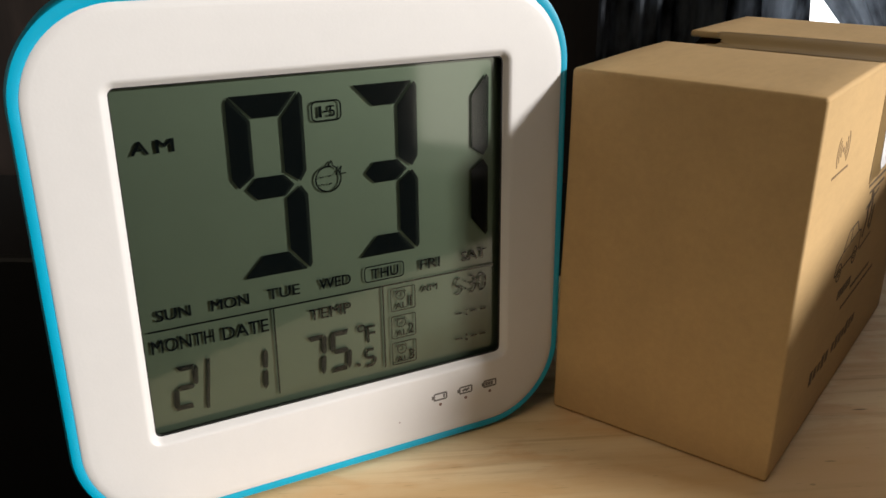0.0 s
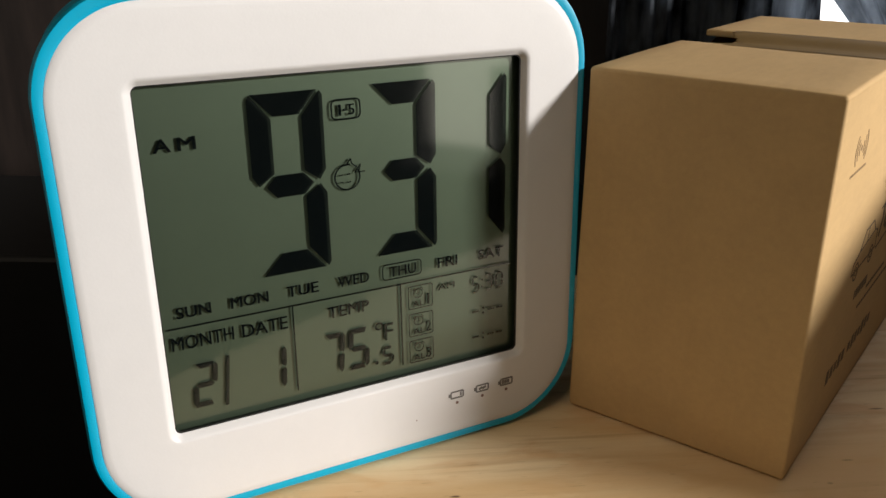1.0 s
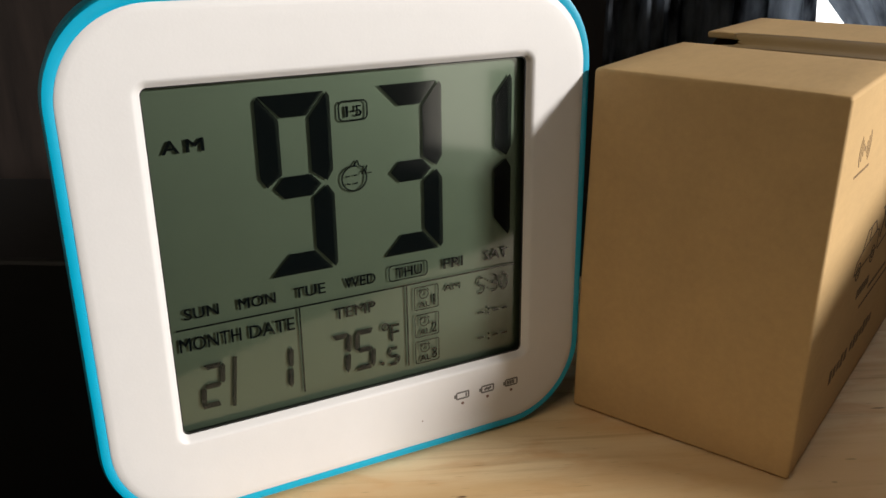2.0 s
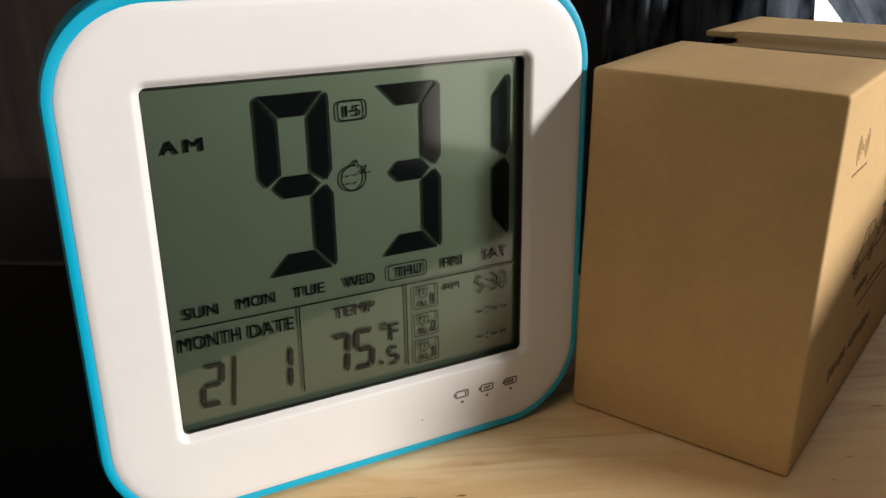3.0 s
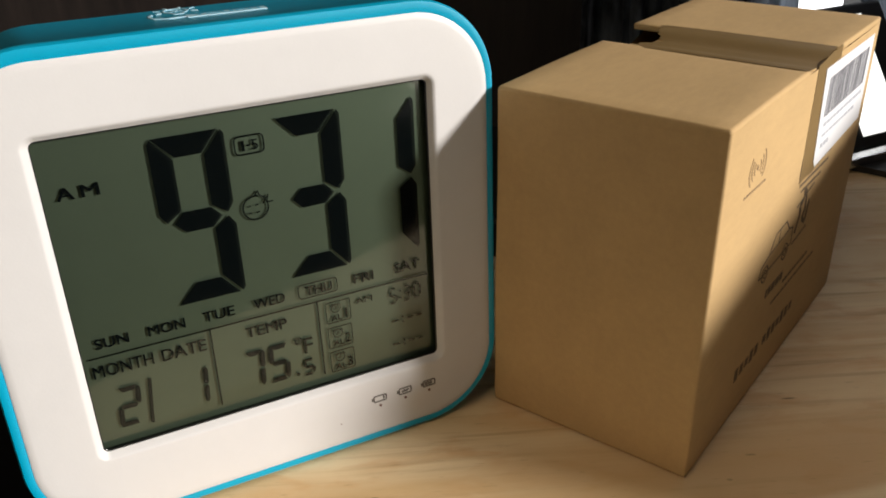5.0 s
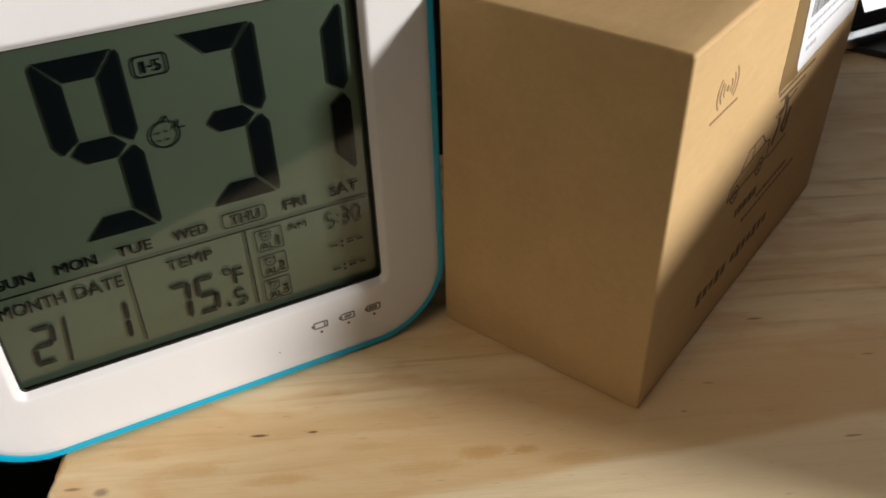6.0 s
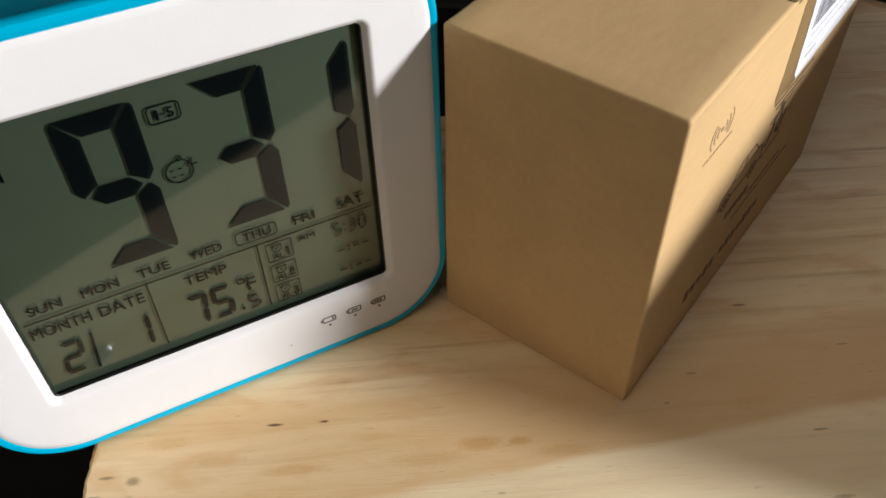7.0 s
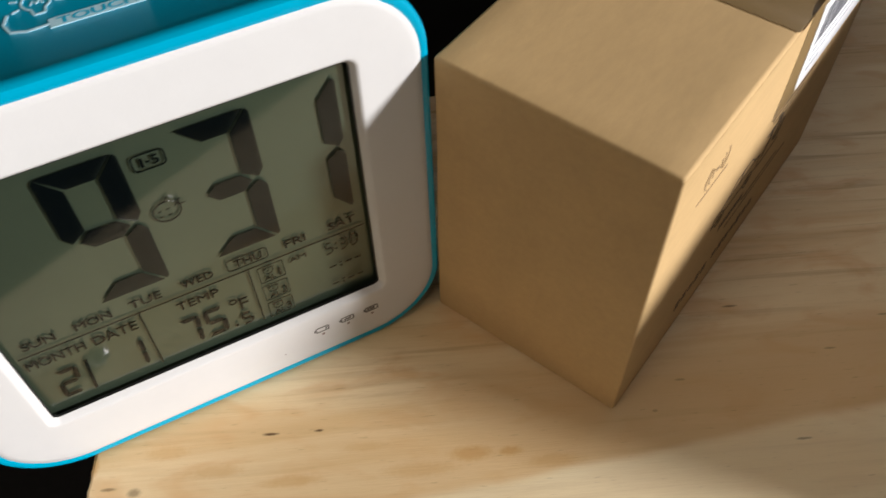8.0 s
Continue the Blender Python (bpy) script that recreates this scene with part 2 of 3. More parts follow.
def block(x0, y0, z0, x1, y1, z1, bevel=0.0, segments=2, bm=None):
    bm = bm or bmesh.new()
    made = bmesh.ops.create_cube(bm, size=1.0, matrix=Matrix.Translation(((x0 + x1) / 2, (y0 + y1) / 2, (z0 + z1) / 2)) @ Matrix.Diagonal((abs(x1 - x0), abs(y1 - y0), abs(z1 - z0), 1)))
    if bevel:
        edges = list({e for v in made["verts"] for e in v.link_edges})
        bmesh.ops.bevel(bm, geom=edges, offset=bevel, segments=segments, affect="EDGES", profile=0.5)
    return bm


def rounded(w, h, r, steps=18):
    """The outline of a rounded rectangle about (0, 0)."""
    pts = []
    for cx, cz, a0 in ((w / 2 - r, h / 2 - r, 0), (-w / 2 + r, h / 2 - r, 90), (-w / 2 + r, -h / 2 + r, 180), (w / 2 - r, -h / 2 + r, 270)):
        for i in range(steps + 1):
            a = radians(a0 + 90 * i / steps)
            pts.append((cx + r * math.cos(a), cz + r * math.sin(a)))
    return pts


def shell(loops, cx=0.0, cz=0.0, cap_first=False, cap_last=False, closed=False):
    """Rounded outlines (width, height, radius, depth[, x, z]) in millimetres, joined one to the next."""
    bm = bmesh.new()
    rings = []
    for w, h, r, y, *at in loops:
        ox, oz = at or (cx, cz)
        rings.append([bm.verts.new(((px + ox) * MM, y * MM, (pz + oz) * MM)) for px, pz in rounded(w, h, r)])
    pairs = list(zip(rings, rings[1:])) + ([(rings[-1], rings[0])] if closed else [])
    for a, b in pairs:
        n = len(a)
        for i in range(n):
            bm.faces.new((a[i], a[(i + 1) % n], b[(i + 1) % n], b[i]))
    if cap_first:
        bm.faces.new(rings[0])
    if cap_last:
        bm.faces.new(rings[-1])
    return bm


def plate(polygons, y0, y1, bm=None):
    """Flat shapes (lists of x, z in millimetres) with a thickness from depth y0 to y1."""
    bm = bm or bmesh.new()
    for pts in polygons:
        a = [bm.verts.new((x * MM, y0 * MM, z * MM)) for x, z in pts]
        b = [bm.verts.new((x * MM, y1 * MM, z * MM)) for x, z in pts]
        bm.faces.new(a)
        bm.faces.new(list(reversed(b)))
        for i in range(len(pts)):
            j = (i + 1) % len(pts)
            bm.faces.new((a[i], b[i], b[j], a[j]))
    return bm


def bar(x0, z0, x1, z1, t):
    """A straight stroke of thickness t as a polygon."""
    d = Vector((x1 - x0, z1 - z0)).normalized()
    p = Vector((-d.y, d.x)) * t / 2
    return [(x0 + p.x, z0 + p.y), (x1 + p.x, z1 + p.y), (x1 - p.x, z1 - p.y), (x0 - p.x, z0 - p.y)]


def strokes(points, t):
    return [bar(*a, *b, t) for a, b in zip(points, points[1:])]


def ring(cx, cz, rx, rz, t, a0=0, a1=360, n=28):
    pts = [(cx + rx * math.cos(radians(a0 + (a1 - a0) * i / n)), cz + rz * math.sin(radians(a0 + (a1 - a0) * i / n))) for i in range(n + 1)]
    return strokes(pts, t)


def disc(cx, cz, r, n=20):
    return [(cx + r * math.cos(2 * math.pi * i / n), cz + r * math.sin(2 * math.pi * i / n)) for i in range(n)]


def frame_strokes(x0, z0, x1, z1, r, t):
    pts = [(px + (x0 + x1) / 2, pz + (z0 + z1) / 2) for px, pz in rounded(x1 - x0, z1 - z0, r, 5)]
    return strokes(pts + pts[:1], t)


def lettering(text, x0, z0, x1, z1, y, thick, bold=0.0, bm=None):
    """Words in the built-in font, fitted into a box in millimetres, facing -y."""
    cu = bpy.data.curves.new("words", "FONT")
    cu.body, cu.size, cu.extrude, cu.resolution_u = text, 1.0, 0.0, 3
    ob = bpy.data.objects.new("words", cu)
    scene.collection.objects.link(ob)
    bpy.context.view_layer.update()
    me = bpy.data.meshes.new_from_object(ob.evaluated_get(bpy.context.evaluated_depsgraph_get()))
    bpy.data.objects.remove(ob)
    bpy.data.curves.remove(cu)
    co = [v.co for v in me.vertices]
    ax, bx = min(c.x for c in co), max(c.x for c in co)
    ay, by = min(c.y for c in co), max(c.y for c in co)
    bm = bm or bmesh.new()
    for shift, dy in ((-bold, 0.0), (bold, 0.004)):
        vs = [bm.verts.new(((x0 + shift + (c.x - ax) / (bx - ax) * (x1 - x0)) * MM, (y + dy) * MM, (z0 + (c.y - ay) / (by - ay) * (z1 - z0)) * MM)) for c in co]
        for p in me.polygons:
            bm.faces.new([vs[i] for i in p.vertices])
    bpy.data.meshes.remove(me)
    faces = list(bm.faces)
    made = bmesh.ops.extrude_face_region(bm, geom=faces)
    bmesh.ops.translate(bm, verts=[v for v in made["geom"] if isinstance(v, bmesh.types.BMVert)], vec=(0, thick * MM, 0))
    return bm


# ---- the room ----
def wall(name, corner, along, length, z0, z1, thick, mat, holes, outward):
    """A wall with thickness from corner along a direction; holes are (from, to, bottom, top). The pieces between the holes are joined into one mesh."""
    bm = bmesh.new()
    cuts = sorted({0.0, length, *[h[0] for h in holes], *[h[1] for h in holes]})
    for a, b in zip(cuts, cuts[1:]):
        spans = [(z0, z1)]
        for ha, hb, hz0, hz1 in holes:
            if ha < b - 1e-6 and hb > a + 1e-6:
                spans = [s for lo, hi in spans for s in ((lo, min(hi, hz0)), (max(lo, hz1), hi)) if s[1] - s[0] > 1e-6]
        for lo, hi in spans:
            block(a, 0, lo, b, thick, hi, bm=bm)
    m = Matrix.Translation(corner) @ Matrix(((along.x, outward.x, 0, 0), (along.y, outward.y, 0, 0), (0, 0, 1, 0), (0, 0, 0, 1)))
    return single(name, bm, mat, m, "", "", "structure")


Z0, Z1 = -0.75, 1.65
# unseen wall added as a sun mask; its stepped openings shape the cast shadows
wall("wall_sun_stencil", room(0.335, -1.5, 0), W, 2.3, Z0, Z1, 0.10, WALL, [(0.45, 1.16, 0.05, 1.3), (1.16, 1.29, -0.04, 1.3), (1.29, 1.385, 0.05, 1.3), (1.385, 2.15, 0.155, 1.3)], N)
wall("wall_back", room(-1.70, 0.62, 0), N, 2.035, Z0, Z1, 0.10, DARK_WOOD, [(1.875, 2.00, -0.2, 0.9)], W)
wall("wall_left", room(-1.60, -1.4, 0), W, 2.02, Z0, Z1, 0.10, WALL, [], -N)
# unseen wall; its opening is made up for the front fill lamp
wall("wall_front", room(-1.60, -1.05, 0), N, 1.935, Z0, Z1, 0.10, WALL, [(0.35, 1.35, 0.85, 1.60)], -W)
corners = [room(n, w, 0) for n, w in ((-1.7, -1.5), (0.435, -1.5), (0.435, 0.72), (-1.7, 0.72))]
for name, lo, hi, mat in (("floor", Z0 - 0.08, Z0, FLOOR), ("ceiling", Z1, Z1 + 0.08, CEILING)):
    bm = bmesh.new()
    a = [bm.verts.new((c.x, c.y, lo)) for c in corners]
    b = [bm.verts.new((c.x, c.y, hi)) for c in corners]
    bm.faces.new(a), bm.faces.new(b)
    for i in range(4):
        bm.faces.new((a[i], a[(i + 1) % 4], b[(i + 1) % 4], b[i]))
    single(name, bm, mat, Matrix.Identity(4), "", "", "structure")

ROOM = Matrix(((N.x, W.x, 0, 0), (N.y, W.y, 0, 0), (0, 0, 1, 0), (0, 0, 0, 1)))     # x towards the right-hand wall, y along it
# glowing panel, never in view, added for the bright patch mirrored by the display
single("backdrop", block(0.95, -1.6, -0.9, 0.96, 0.4, 0.09), REFLECTION_GLOW, ROOM, "unseen glowing panel added for the pale patch reflected in the display", "", "structure")
single("backdrop", block(-0.2, 1.2, -0.6, 1.2, 1.21, 1.4), OUTSIDE, ROOM, "bright white daylight sky outside", "", "structure")
single("trim", block(-1.5, 0.40, Z0, 0.02, 0.615, -0.104, 0.004), BLACK_PAINT, ROOM, "low black lacquered ledge along the dark wooden wall", "", "structure")


def curtain(n0, n1, lean0, lean1):
    """A hanging cloth in soft folds; its free side spreads from the gap."""
    bm = bmesh.new()
    cols, rws = 90, 14
    grid = []
    for j in range(rws + 1):
        z = -0.30 + 1.35 * j / rws
        row = []
        for i in range(cols + 1):
            f = i / cols
            a = n0 + lean0(z)
            b = n1 + lean1(z)
            n = a + (b - a) * f
            y = 0.565 + 0.012 * math.sin(n * 160 + 2.0 * math.sin(n * 41)) + 0.004 * math.sin(n * 430 + z * 6)
            row.append(bm.verts.new((n, y, z)))
        grid.append(row)
    for r0, r1 in zip(grid, grid[1:]):
        for i in range(cols):
            bm.faces.new((r0[i], r0[i + 1], r1[i + 1], r1[i]))
    return bm


GAP = 0.1986                    # where the two cloths part
APEX = 0.0865
spread = lambda k: (lambda z: k * max(0.0, APEX - z))
single("curtain", curtain(0.02, GAP, lambda z: 0.0, spread(0.08)), CURTAIN, ROOM, "sheer dark grey curtain hanging in front of the bright window", "curtain", smooth=True)
single("curtain", curtain(GAP, 0.330, spread(0.86), lambda z: 0.0), CURTAIN, ROOM, "sheer dark grey curtain hanging in front of the bright window", "curtain", smooth=True)

# ---- the board and what carries it ----
BOARD = pose(0, 0, 0, 0, 0, -22.64)
bm = bmesh.new()
outline = [(-0.157, -0.071), (0.255, -0.071), (0.255, 0.300), (0.100, 0.300), (0.050, 0.155), (-0.157, 0.130)]
low = [bm.verts.new((x, y, -0.018)) for x, y in outline]
top = [bm.verts.new((x, y, 0.0)) for x, y in outline]
bm.faces.new(low), bm.faces.new(top)
for i in range(len(outline)):
    j = (i + 1) % len(outline)
    bm.faces.new((low[i], low[j], top[j], top[i]))
bmesh.ops.bevel(bm, geom=[e for e in bm.edges if abs(e.verts[0].co.z - e.verts[1].co.z) < 0.001], offset=0.0012, segments=2, affect="EDGES", profile=0.5)
bmesh.ops.subdivide_edges(bm, edges=[e for e in bm.edges if e.calc_length() > 0.1 and abs(e.verts[0].co.x - e.verts[1].co.x) < 0.01 and e.verts[0].co.x < 0], cuts=140)
for v in bm.verts:
    if v.co.x < -0.1:
        v.co.x += noise.noise(v.co * 260) * 0.0005 + noise.noise(v.co * 900) * 0.0003
    k = noise.noise(v.co * 40) * 0.0006
    v.co += Vector((k, k, 0))
single("plywood_board", bm, PINE, BOARD, "pale pine plywood board with brown grain, knots and resin stains", "board")
single("cabinet", block(-0.09, 0.0, Z0, 0.22, 0.15, -0.018, 0.003), BLACK_PAINT, BOARD, "black cabinet that carries the plywood board", "cabinet")

# a round-headed steel screw in the board
screw = thing("screw", BOARD @ pose(-0.1378, -0.0240, 0.0), "shiny steel screw with a domed head driven into the plywood", "screw")
bm = bmesh.new()
bmesh.ops.create_uvsphere(bm, u_segments=24, v_segments=12, radius=0.0042)
bmesh.ops.bisect_plane(bm, geom=bm.verts[:] + bm.edges[:] + bm.faces[:], plane_co=(0, 0, 0), plane_no=(0, 0, 1), clear_inner=True)
for v in bm.verts:
    v.co.z *= 0.45
part("head", bm, STEEL, screw, smooth=True)
bm = block(-0.0030, -0.00045, 0.0013, 0.0030, 0.00045, 0.00205)
block(-0.00045, -0.0030, 0.0013, 0.00045, 0.0030, 0.00203, bm=bm)
part("slot", bm, BLACK, screw, "dark cross slot")

# ---- the alarm clock ----
clock = thing("alarm_clock", pose(-0.0980, 0.0588, 0.0001, -1.7), "square alarm clock with white front, cyan rim and large grey-green display", "clock")
CX, CZ = 0.0, 66.2
# housing: cyan, its rim showing round the white front, the rest drawn in behind the rim
part("housing", shell([
    (133.8, 124.7, 21.5, 1.6, -0.2, 65.75), (134.05, 125.2, 21.7, 0.3, -0.1, 65.8), (136.4, 127.8, 23, -0.05, -0.2, 65.85), (138.1, 130.2, 24, 0.15, -0.2, 66.2), (138.9, 130.9, 24.3, 1.1, -0.2, 66.25), (138.9, 130.9, 24.3, 3.4, -0.2, 66.25),
    (137.2, 129.8, 24, 4.6, -0.2, 65.9), (133.6, 130, 24, 30, -0.2, 66), (132, 128.2, 24, 36, -0.2, 66.1), (126.6, 123.4, 22, 40, -0.2, 66.1), (114.0, 112.0, 18, 41.5, 0.1, 66.4)], cap_last=True), CYAN, clock, "glossy cyan plastic housing", True)
# white front with the display's opening, its edge rounded and the opening's edge sloped
UX, VZ = -49.6, 24.4            # the display's lower left corner
DX, DZ = UX + 49.4, VZ + 43.05
part("front", shell([
    (134.3, 125.6, 21.8, 2.2, 0, 65.75), (134.1, 125.4, 21.6, 0.3, 0, 65.75), (133.2, 124.5, 21, 0.02, 0, 65.75), (130.1, 121.4, 19.8, -0.1, 0, 65.75), (124.6, 115.9, 17.5, -0.15, 0, 65.75),
    (105.5, 92.7, 4.4, -0.15, DX, DZ), (103.4, 90.6, 3.6, -0.15, DX, DZ), (102.8, 90.0, 3.4, -0.13, DX, DZ), (102.0, 89.2, 3.1, 0.0, DX, DZ), (101.0, 88.2, 2.7, 0.45, DX, DZ), (99.6, 86.8, 2.0, 1.25, DX, DZ), (99.0, 86.2, 1.7, 1.55, DX, DZ), (99.2, 86.4, 1.75, 2.4, DX, DZ)]), WHITE, clock, "matt white plastic front", True)
display = part("display", shell([(103, 90, 1.5, 3.75), (103, 90, 1.5, 4.95)], DX, DZ, cap_first=True, cap_last=True), LCD, clock, "glossy grey-green liquid crystal display")
# black ring added for the dark line at the display's edge
part("edge_ring", shell([(99.3, 86.5, 1.8, 1.58), (98.45, 85.65, 1.45, 1.62), (98.45, 85.65, 1.45, 2.3)], DX, DZ), BLACK, clock, "thin black ring round the display")
INK0, INK1 = 3.0, 3.13


def du(u):
    return UX - 25.0 + (u + 25.0) * 0.997


def dv(v):
    return VZ + 122.0 + (v - 122.0) * 0.997


def on_display(polys):
    return [[(du(x), dv(z)) for x, z in p] for p in polys]


def segments(which, w, h, t, g):
    m = h / 2
    k = t * 0.5
    shapes = {
        "a": [(g + .3, h), (w - g - .9, h), (w - t - g, h - t), (t + g, h - t)],
        "b": [(w - .7, h - .2), (w, h - 1.3), (w, m + k + g * .5), (w - k * .6, m + g), (w - t, m + k + g), (w - t, h - t - g)],
        "c": [(w - .7, .2), (w, 1.3), (w, m - k - g * .5), (w - k * .6, m - g), (w - t, m - k - g), (w - t, t + g)],
        "d": [(g + .3, 0), (w - g - .9, 0), (w - t - g, t), (t + g, t)],
        "e": [(.7, .2), (0, 1.3), (0, m - k - g * .5), (k * .6, m - g), (t, m - k - g), (t, t + g)],
        "f": [(.7, h - .2), (0, h - 1.3), (0, m + k + g * .5), (k * .6, m + g), (t, m + k + g), (t, h - t - g)],
        "g": [(k + g, m), (t + g * .6, m + k), (w - t - g * .6, m + k), (w - k - g, m), (w - t - g * .6, m - k), (t + g * .6, m - k)],
    }
    return [shapes[s] for s in which]


LIT = {"0": "abcdef", "1": "bc", "2": "abged", "3": "abgcd", "5": "afgcd", "7": "abc", "9": "abcdfg"}


def digit(ch, u, v, w, h, t, g, mat=INK, slant=0.0):
    polys = [[(x + u + slant * z, z + v) for x, z in p] for p in segments(LIT[ch], w, h, t, g)]
    for p in polys:
        part("digit_segment", plate(on_display([p]), INK0, INK1), mat, display)


digit("9", 25.3, 36.2, 18.6, 45.4, 5.5, 0.55)
digit("3", 56.2, 36.2, 18.2, 45.4, 5.5, 0.55)
digit("1", 77.6, 36.2, 18.2, 45.4, 5.2, 0.55)
digit("2", 5.4, 4.7, 6.0, 12.0, 1.35, 0.16, slant=0.09)
digit("1", 23.6, 4.6, 6.0, 12.0, 1.35, 0.16, slant=0.06)
digit("7", 39.6, 4.8, 6.0, 12.0, 1.45, 0.18, slant=0.08)
digit("5", 46.8, 4.8, 6.2, 12.0, 1.45, 0.18, slant=0.06)
digit("5", 56.8, 3.9, 3.6, 5.6, 0.85, 0.12, slant=0.06)
for k, (ch, u) in enumerate((("5", 85.0), ("3", 89.4), ("0", 92.7))):
    digit(ch, u, 19.7, 2.6, 5.2, 0.6, 0.1, GREY_INK, 0.05)
part("temperature_point", plate(on_display([disc(55.2, 5.2, 0.55)]), INK0, INK1), INK, display)
part("alarm_colon", plate(on_display([disc(88.55, 21.2, 0.32, 10), disc(88.6, 23.4, 0.32, 10)]), INK0, INK1), GREY_INK, display)


def words(text, u0, v0, u1, v1, mat=INK, name="word", bold=0.05):
    part(name, lettering(text, du(u0), dv(v0), du(u1), dv(v1), INK0, 0.13, bold), mat, display)


words("A", 3.4, 70.5, 7.3, 73.6, bold=0.09)
words("M", 8.9, 70.5, 12.9, 73.6, bold=0.09)
for text, u0, u1 in (("SUN", 3.9, 12.2), ("MON", 17.2, 26.6), ("TUE", 31.5, 39.9), ("WED", 45.3, 54.0), ("THU", 60.0, 67.8), ("FRI", 74.5, 80.5), ("SAT", 87.4, 95.3)):
    words(text, u0, 29.6, u1, 32.5, bold=0.09)
part("day_box", plate(on_display(frame_strokes(58.0, 29.0, 69.4, 33.3, 1.0, 0.3)), INK0, INK1), INK, display)
words("MONTH", 2.0, 21.3, 17.1, 24.9, bold=0.05)
words("DATE", 19.3, 21.2, 31.0, 24.7, bold=0.05)
words("TEMP", 42.0, 21.4, 53.7, 24.5, bold=0.05)
words("F", 57.9, 11.4, 60.4, 16.3, GREY_INK, bold=0.05)
part("degree_ring", plate(on_display(ring(56.3, 16.0, 0.95, 0.95, 0.45)), INK0, INK1), INK, display)
words("AM", 74.5, 22.9, 79.6, 24.7, GREY_INK, bold=0.05)
words("1", 47.9, 74.6, 48.6, 77.3, bold=0.0)
words("-", 49.2, 75.7, 50.1, 76.1, bold=0.05)
words("5", 50.5, 74.6, 52.1, 77.3, bold=0.07)
part("weekday_box", plate(on_display(frame_strokes(46.1, 73.7, 53.6, 78.5, 1.2, 0.42)), INK0, INK1), INK, display)
part("date_slash", plate(on_display([bar(15.1, 17.3, 13.7, 3.6, 0.85)]), INK0, INK1), INK, display)
part("ruled_line", plate(on_display([bar(1.6, 27.2, 97.8, 26.9, 0.42)]), INK0, INK1), INK, display)
part("ruled_line", plate(on_display([bar(32.6, 26.8, 32.5, 2.6, 0.42)]), INK0, INK1), INK, display)
part("ruled_line", plate(on_display([bar(63.0, 26.8, 63.1, 2.6, 0.42)]), INK0, INK1), INK, display)
# round snooze picture: a ring with dashes and a small zigzag at its side
polys = ring(49.4, 58.9, 3.35, 3.25, 0.42, 75, 392) + strokes([(49.3, 62.2), (50.4, 63.5), (50.7, 62.2), (52.0, 61.3)], 0.35)
polys += strokes([(51.4, 59.7), (53.0, 61.9), (52.5, 59.9), (54.2, 59.9)], 0.28) + [bar(47.2, 59.5, 48.2, 59.6, .3), bar(49.3, 59.6, 50.2, 59.7, .3), bar(47.4, 57.7, 48.3, 57.5, .3), bar(49.4, 57.5, 50.3, 57.7, .3)]
part("snooze_symbol", plate(on_display(polys), INK0, INK1), INK, display)
for k, v0 in enumerate((18.9, 10.6, 2.5)):
    u0 = 65.35
    polys = frame_strokes(u0, v0, u0 + 7.3, v0 + 6.7, 0.5, 0.26) + ring(u0 + 2.9, v0 + 4.5, 1.35, 1.3, 0.26, n=18)
    polys += strokes([(u0 + 2.9, v0 + 5.4), (u0 + 2.9, v0 + 4.4), (u0 + 2.3, v0 + 4.4)], 0.22) + strokes([(u0 + 1.3, v0 + 5.3), (u0 + 2.0, v0 + 6.1)], 0.3) + strokes([(u0 + 3.8, v0 + 6.1), (u0 + 4.5, v0 + 5.3)], 0.3)
    box = part("alarm_symbol", plate(on_display(polys), INK0, INK1), GREY_INK, display)
    words("AL", u0 + 1.3, v0 + 0.55, u0 + 4.6, v0 + 2.3, GREY_INK, bold=0.05)
    words(str(k + 1), u0 + (5.7 if k == 0 else 5.1), v0 + 0.7, u0 + (6.2 if k == 0 else 6.7), v0 + 3.9, GREY_INK, bold=0.05)
for v0 in (13.8, 5.8):
    dashes = [bar(85.4, v0, 87.6, v0, .5), bar(90.4, v0, 92.4, v0, .5), bar(93.4, v0, 95.3, v0, .5), disc(89.0, v0 + 0.75, 0.36, 10), disc(89.0, v0 - 0.75, 0.36, 10)]
    part("alarm_dashes", plate(on_display(dashes), INK0, INK1), GREY_INK, display)

# charge lamps and their printed battery pictures on the white front
for k, u in enumerate((78.5, 86.9, 95.1)):
    bm = plate(on_display([disc(u, -12.0, 0.48, 16)]), -0.22, 0.3)
    part("charge_lamp", bm, HOLE, clock, "tiny unlit brown charge lamp")
    x0 = u - 2.0
    polys = frame_strokes(x0, -10.4, x0 + 4.0, -8.4, 0.25, 0.5) + [bar(x0 - 0.45, -9.95, x0 - 0.45, -8.85, 0.7)]
    if k == 0:
        polys += [bar(x0 + 3.2, -10.0, x0 + 3.2, -8.8, 0.55)]
    elif k == 1:
        polys += strokes([(x0 + 0.9, -9.75), (x0 + 2.0, -9.1), (x0 + 2.0, -9.7), (x0 + 3.2, -9.1)], 0.7)
    else:
        polys += [bar(x0 + q, -10.0, x0 + q, -8.8, 0.8) for q in (0.85, 1.75, 2.65)]
    part("battery_symbol", plate(on_display(polys), -0.20, 0.1), PRINT, clock, "dark grey printed battery picture")
part("pinhole", plate(on_display([disc(65.4, -14.3, 0.22, 10)]), -0.20, 0.1), HOLE, clock)


# printing on the clock's top: the word on a plate, with a drawn bulb and its cable
def on_top(bm, x, y):
    """Turns a shape that faces -y so that it lies on the clock's top."""
    bmesh.ops.transform(bm, matrix=Matrix.Translation((x * MM, y * MM, 131.12 * MM)) @ Matrix.Rotation(radians(-90), 4, "X"), verts=bm.verts)
    return bm


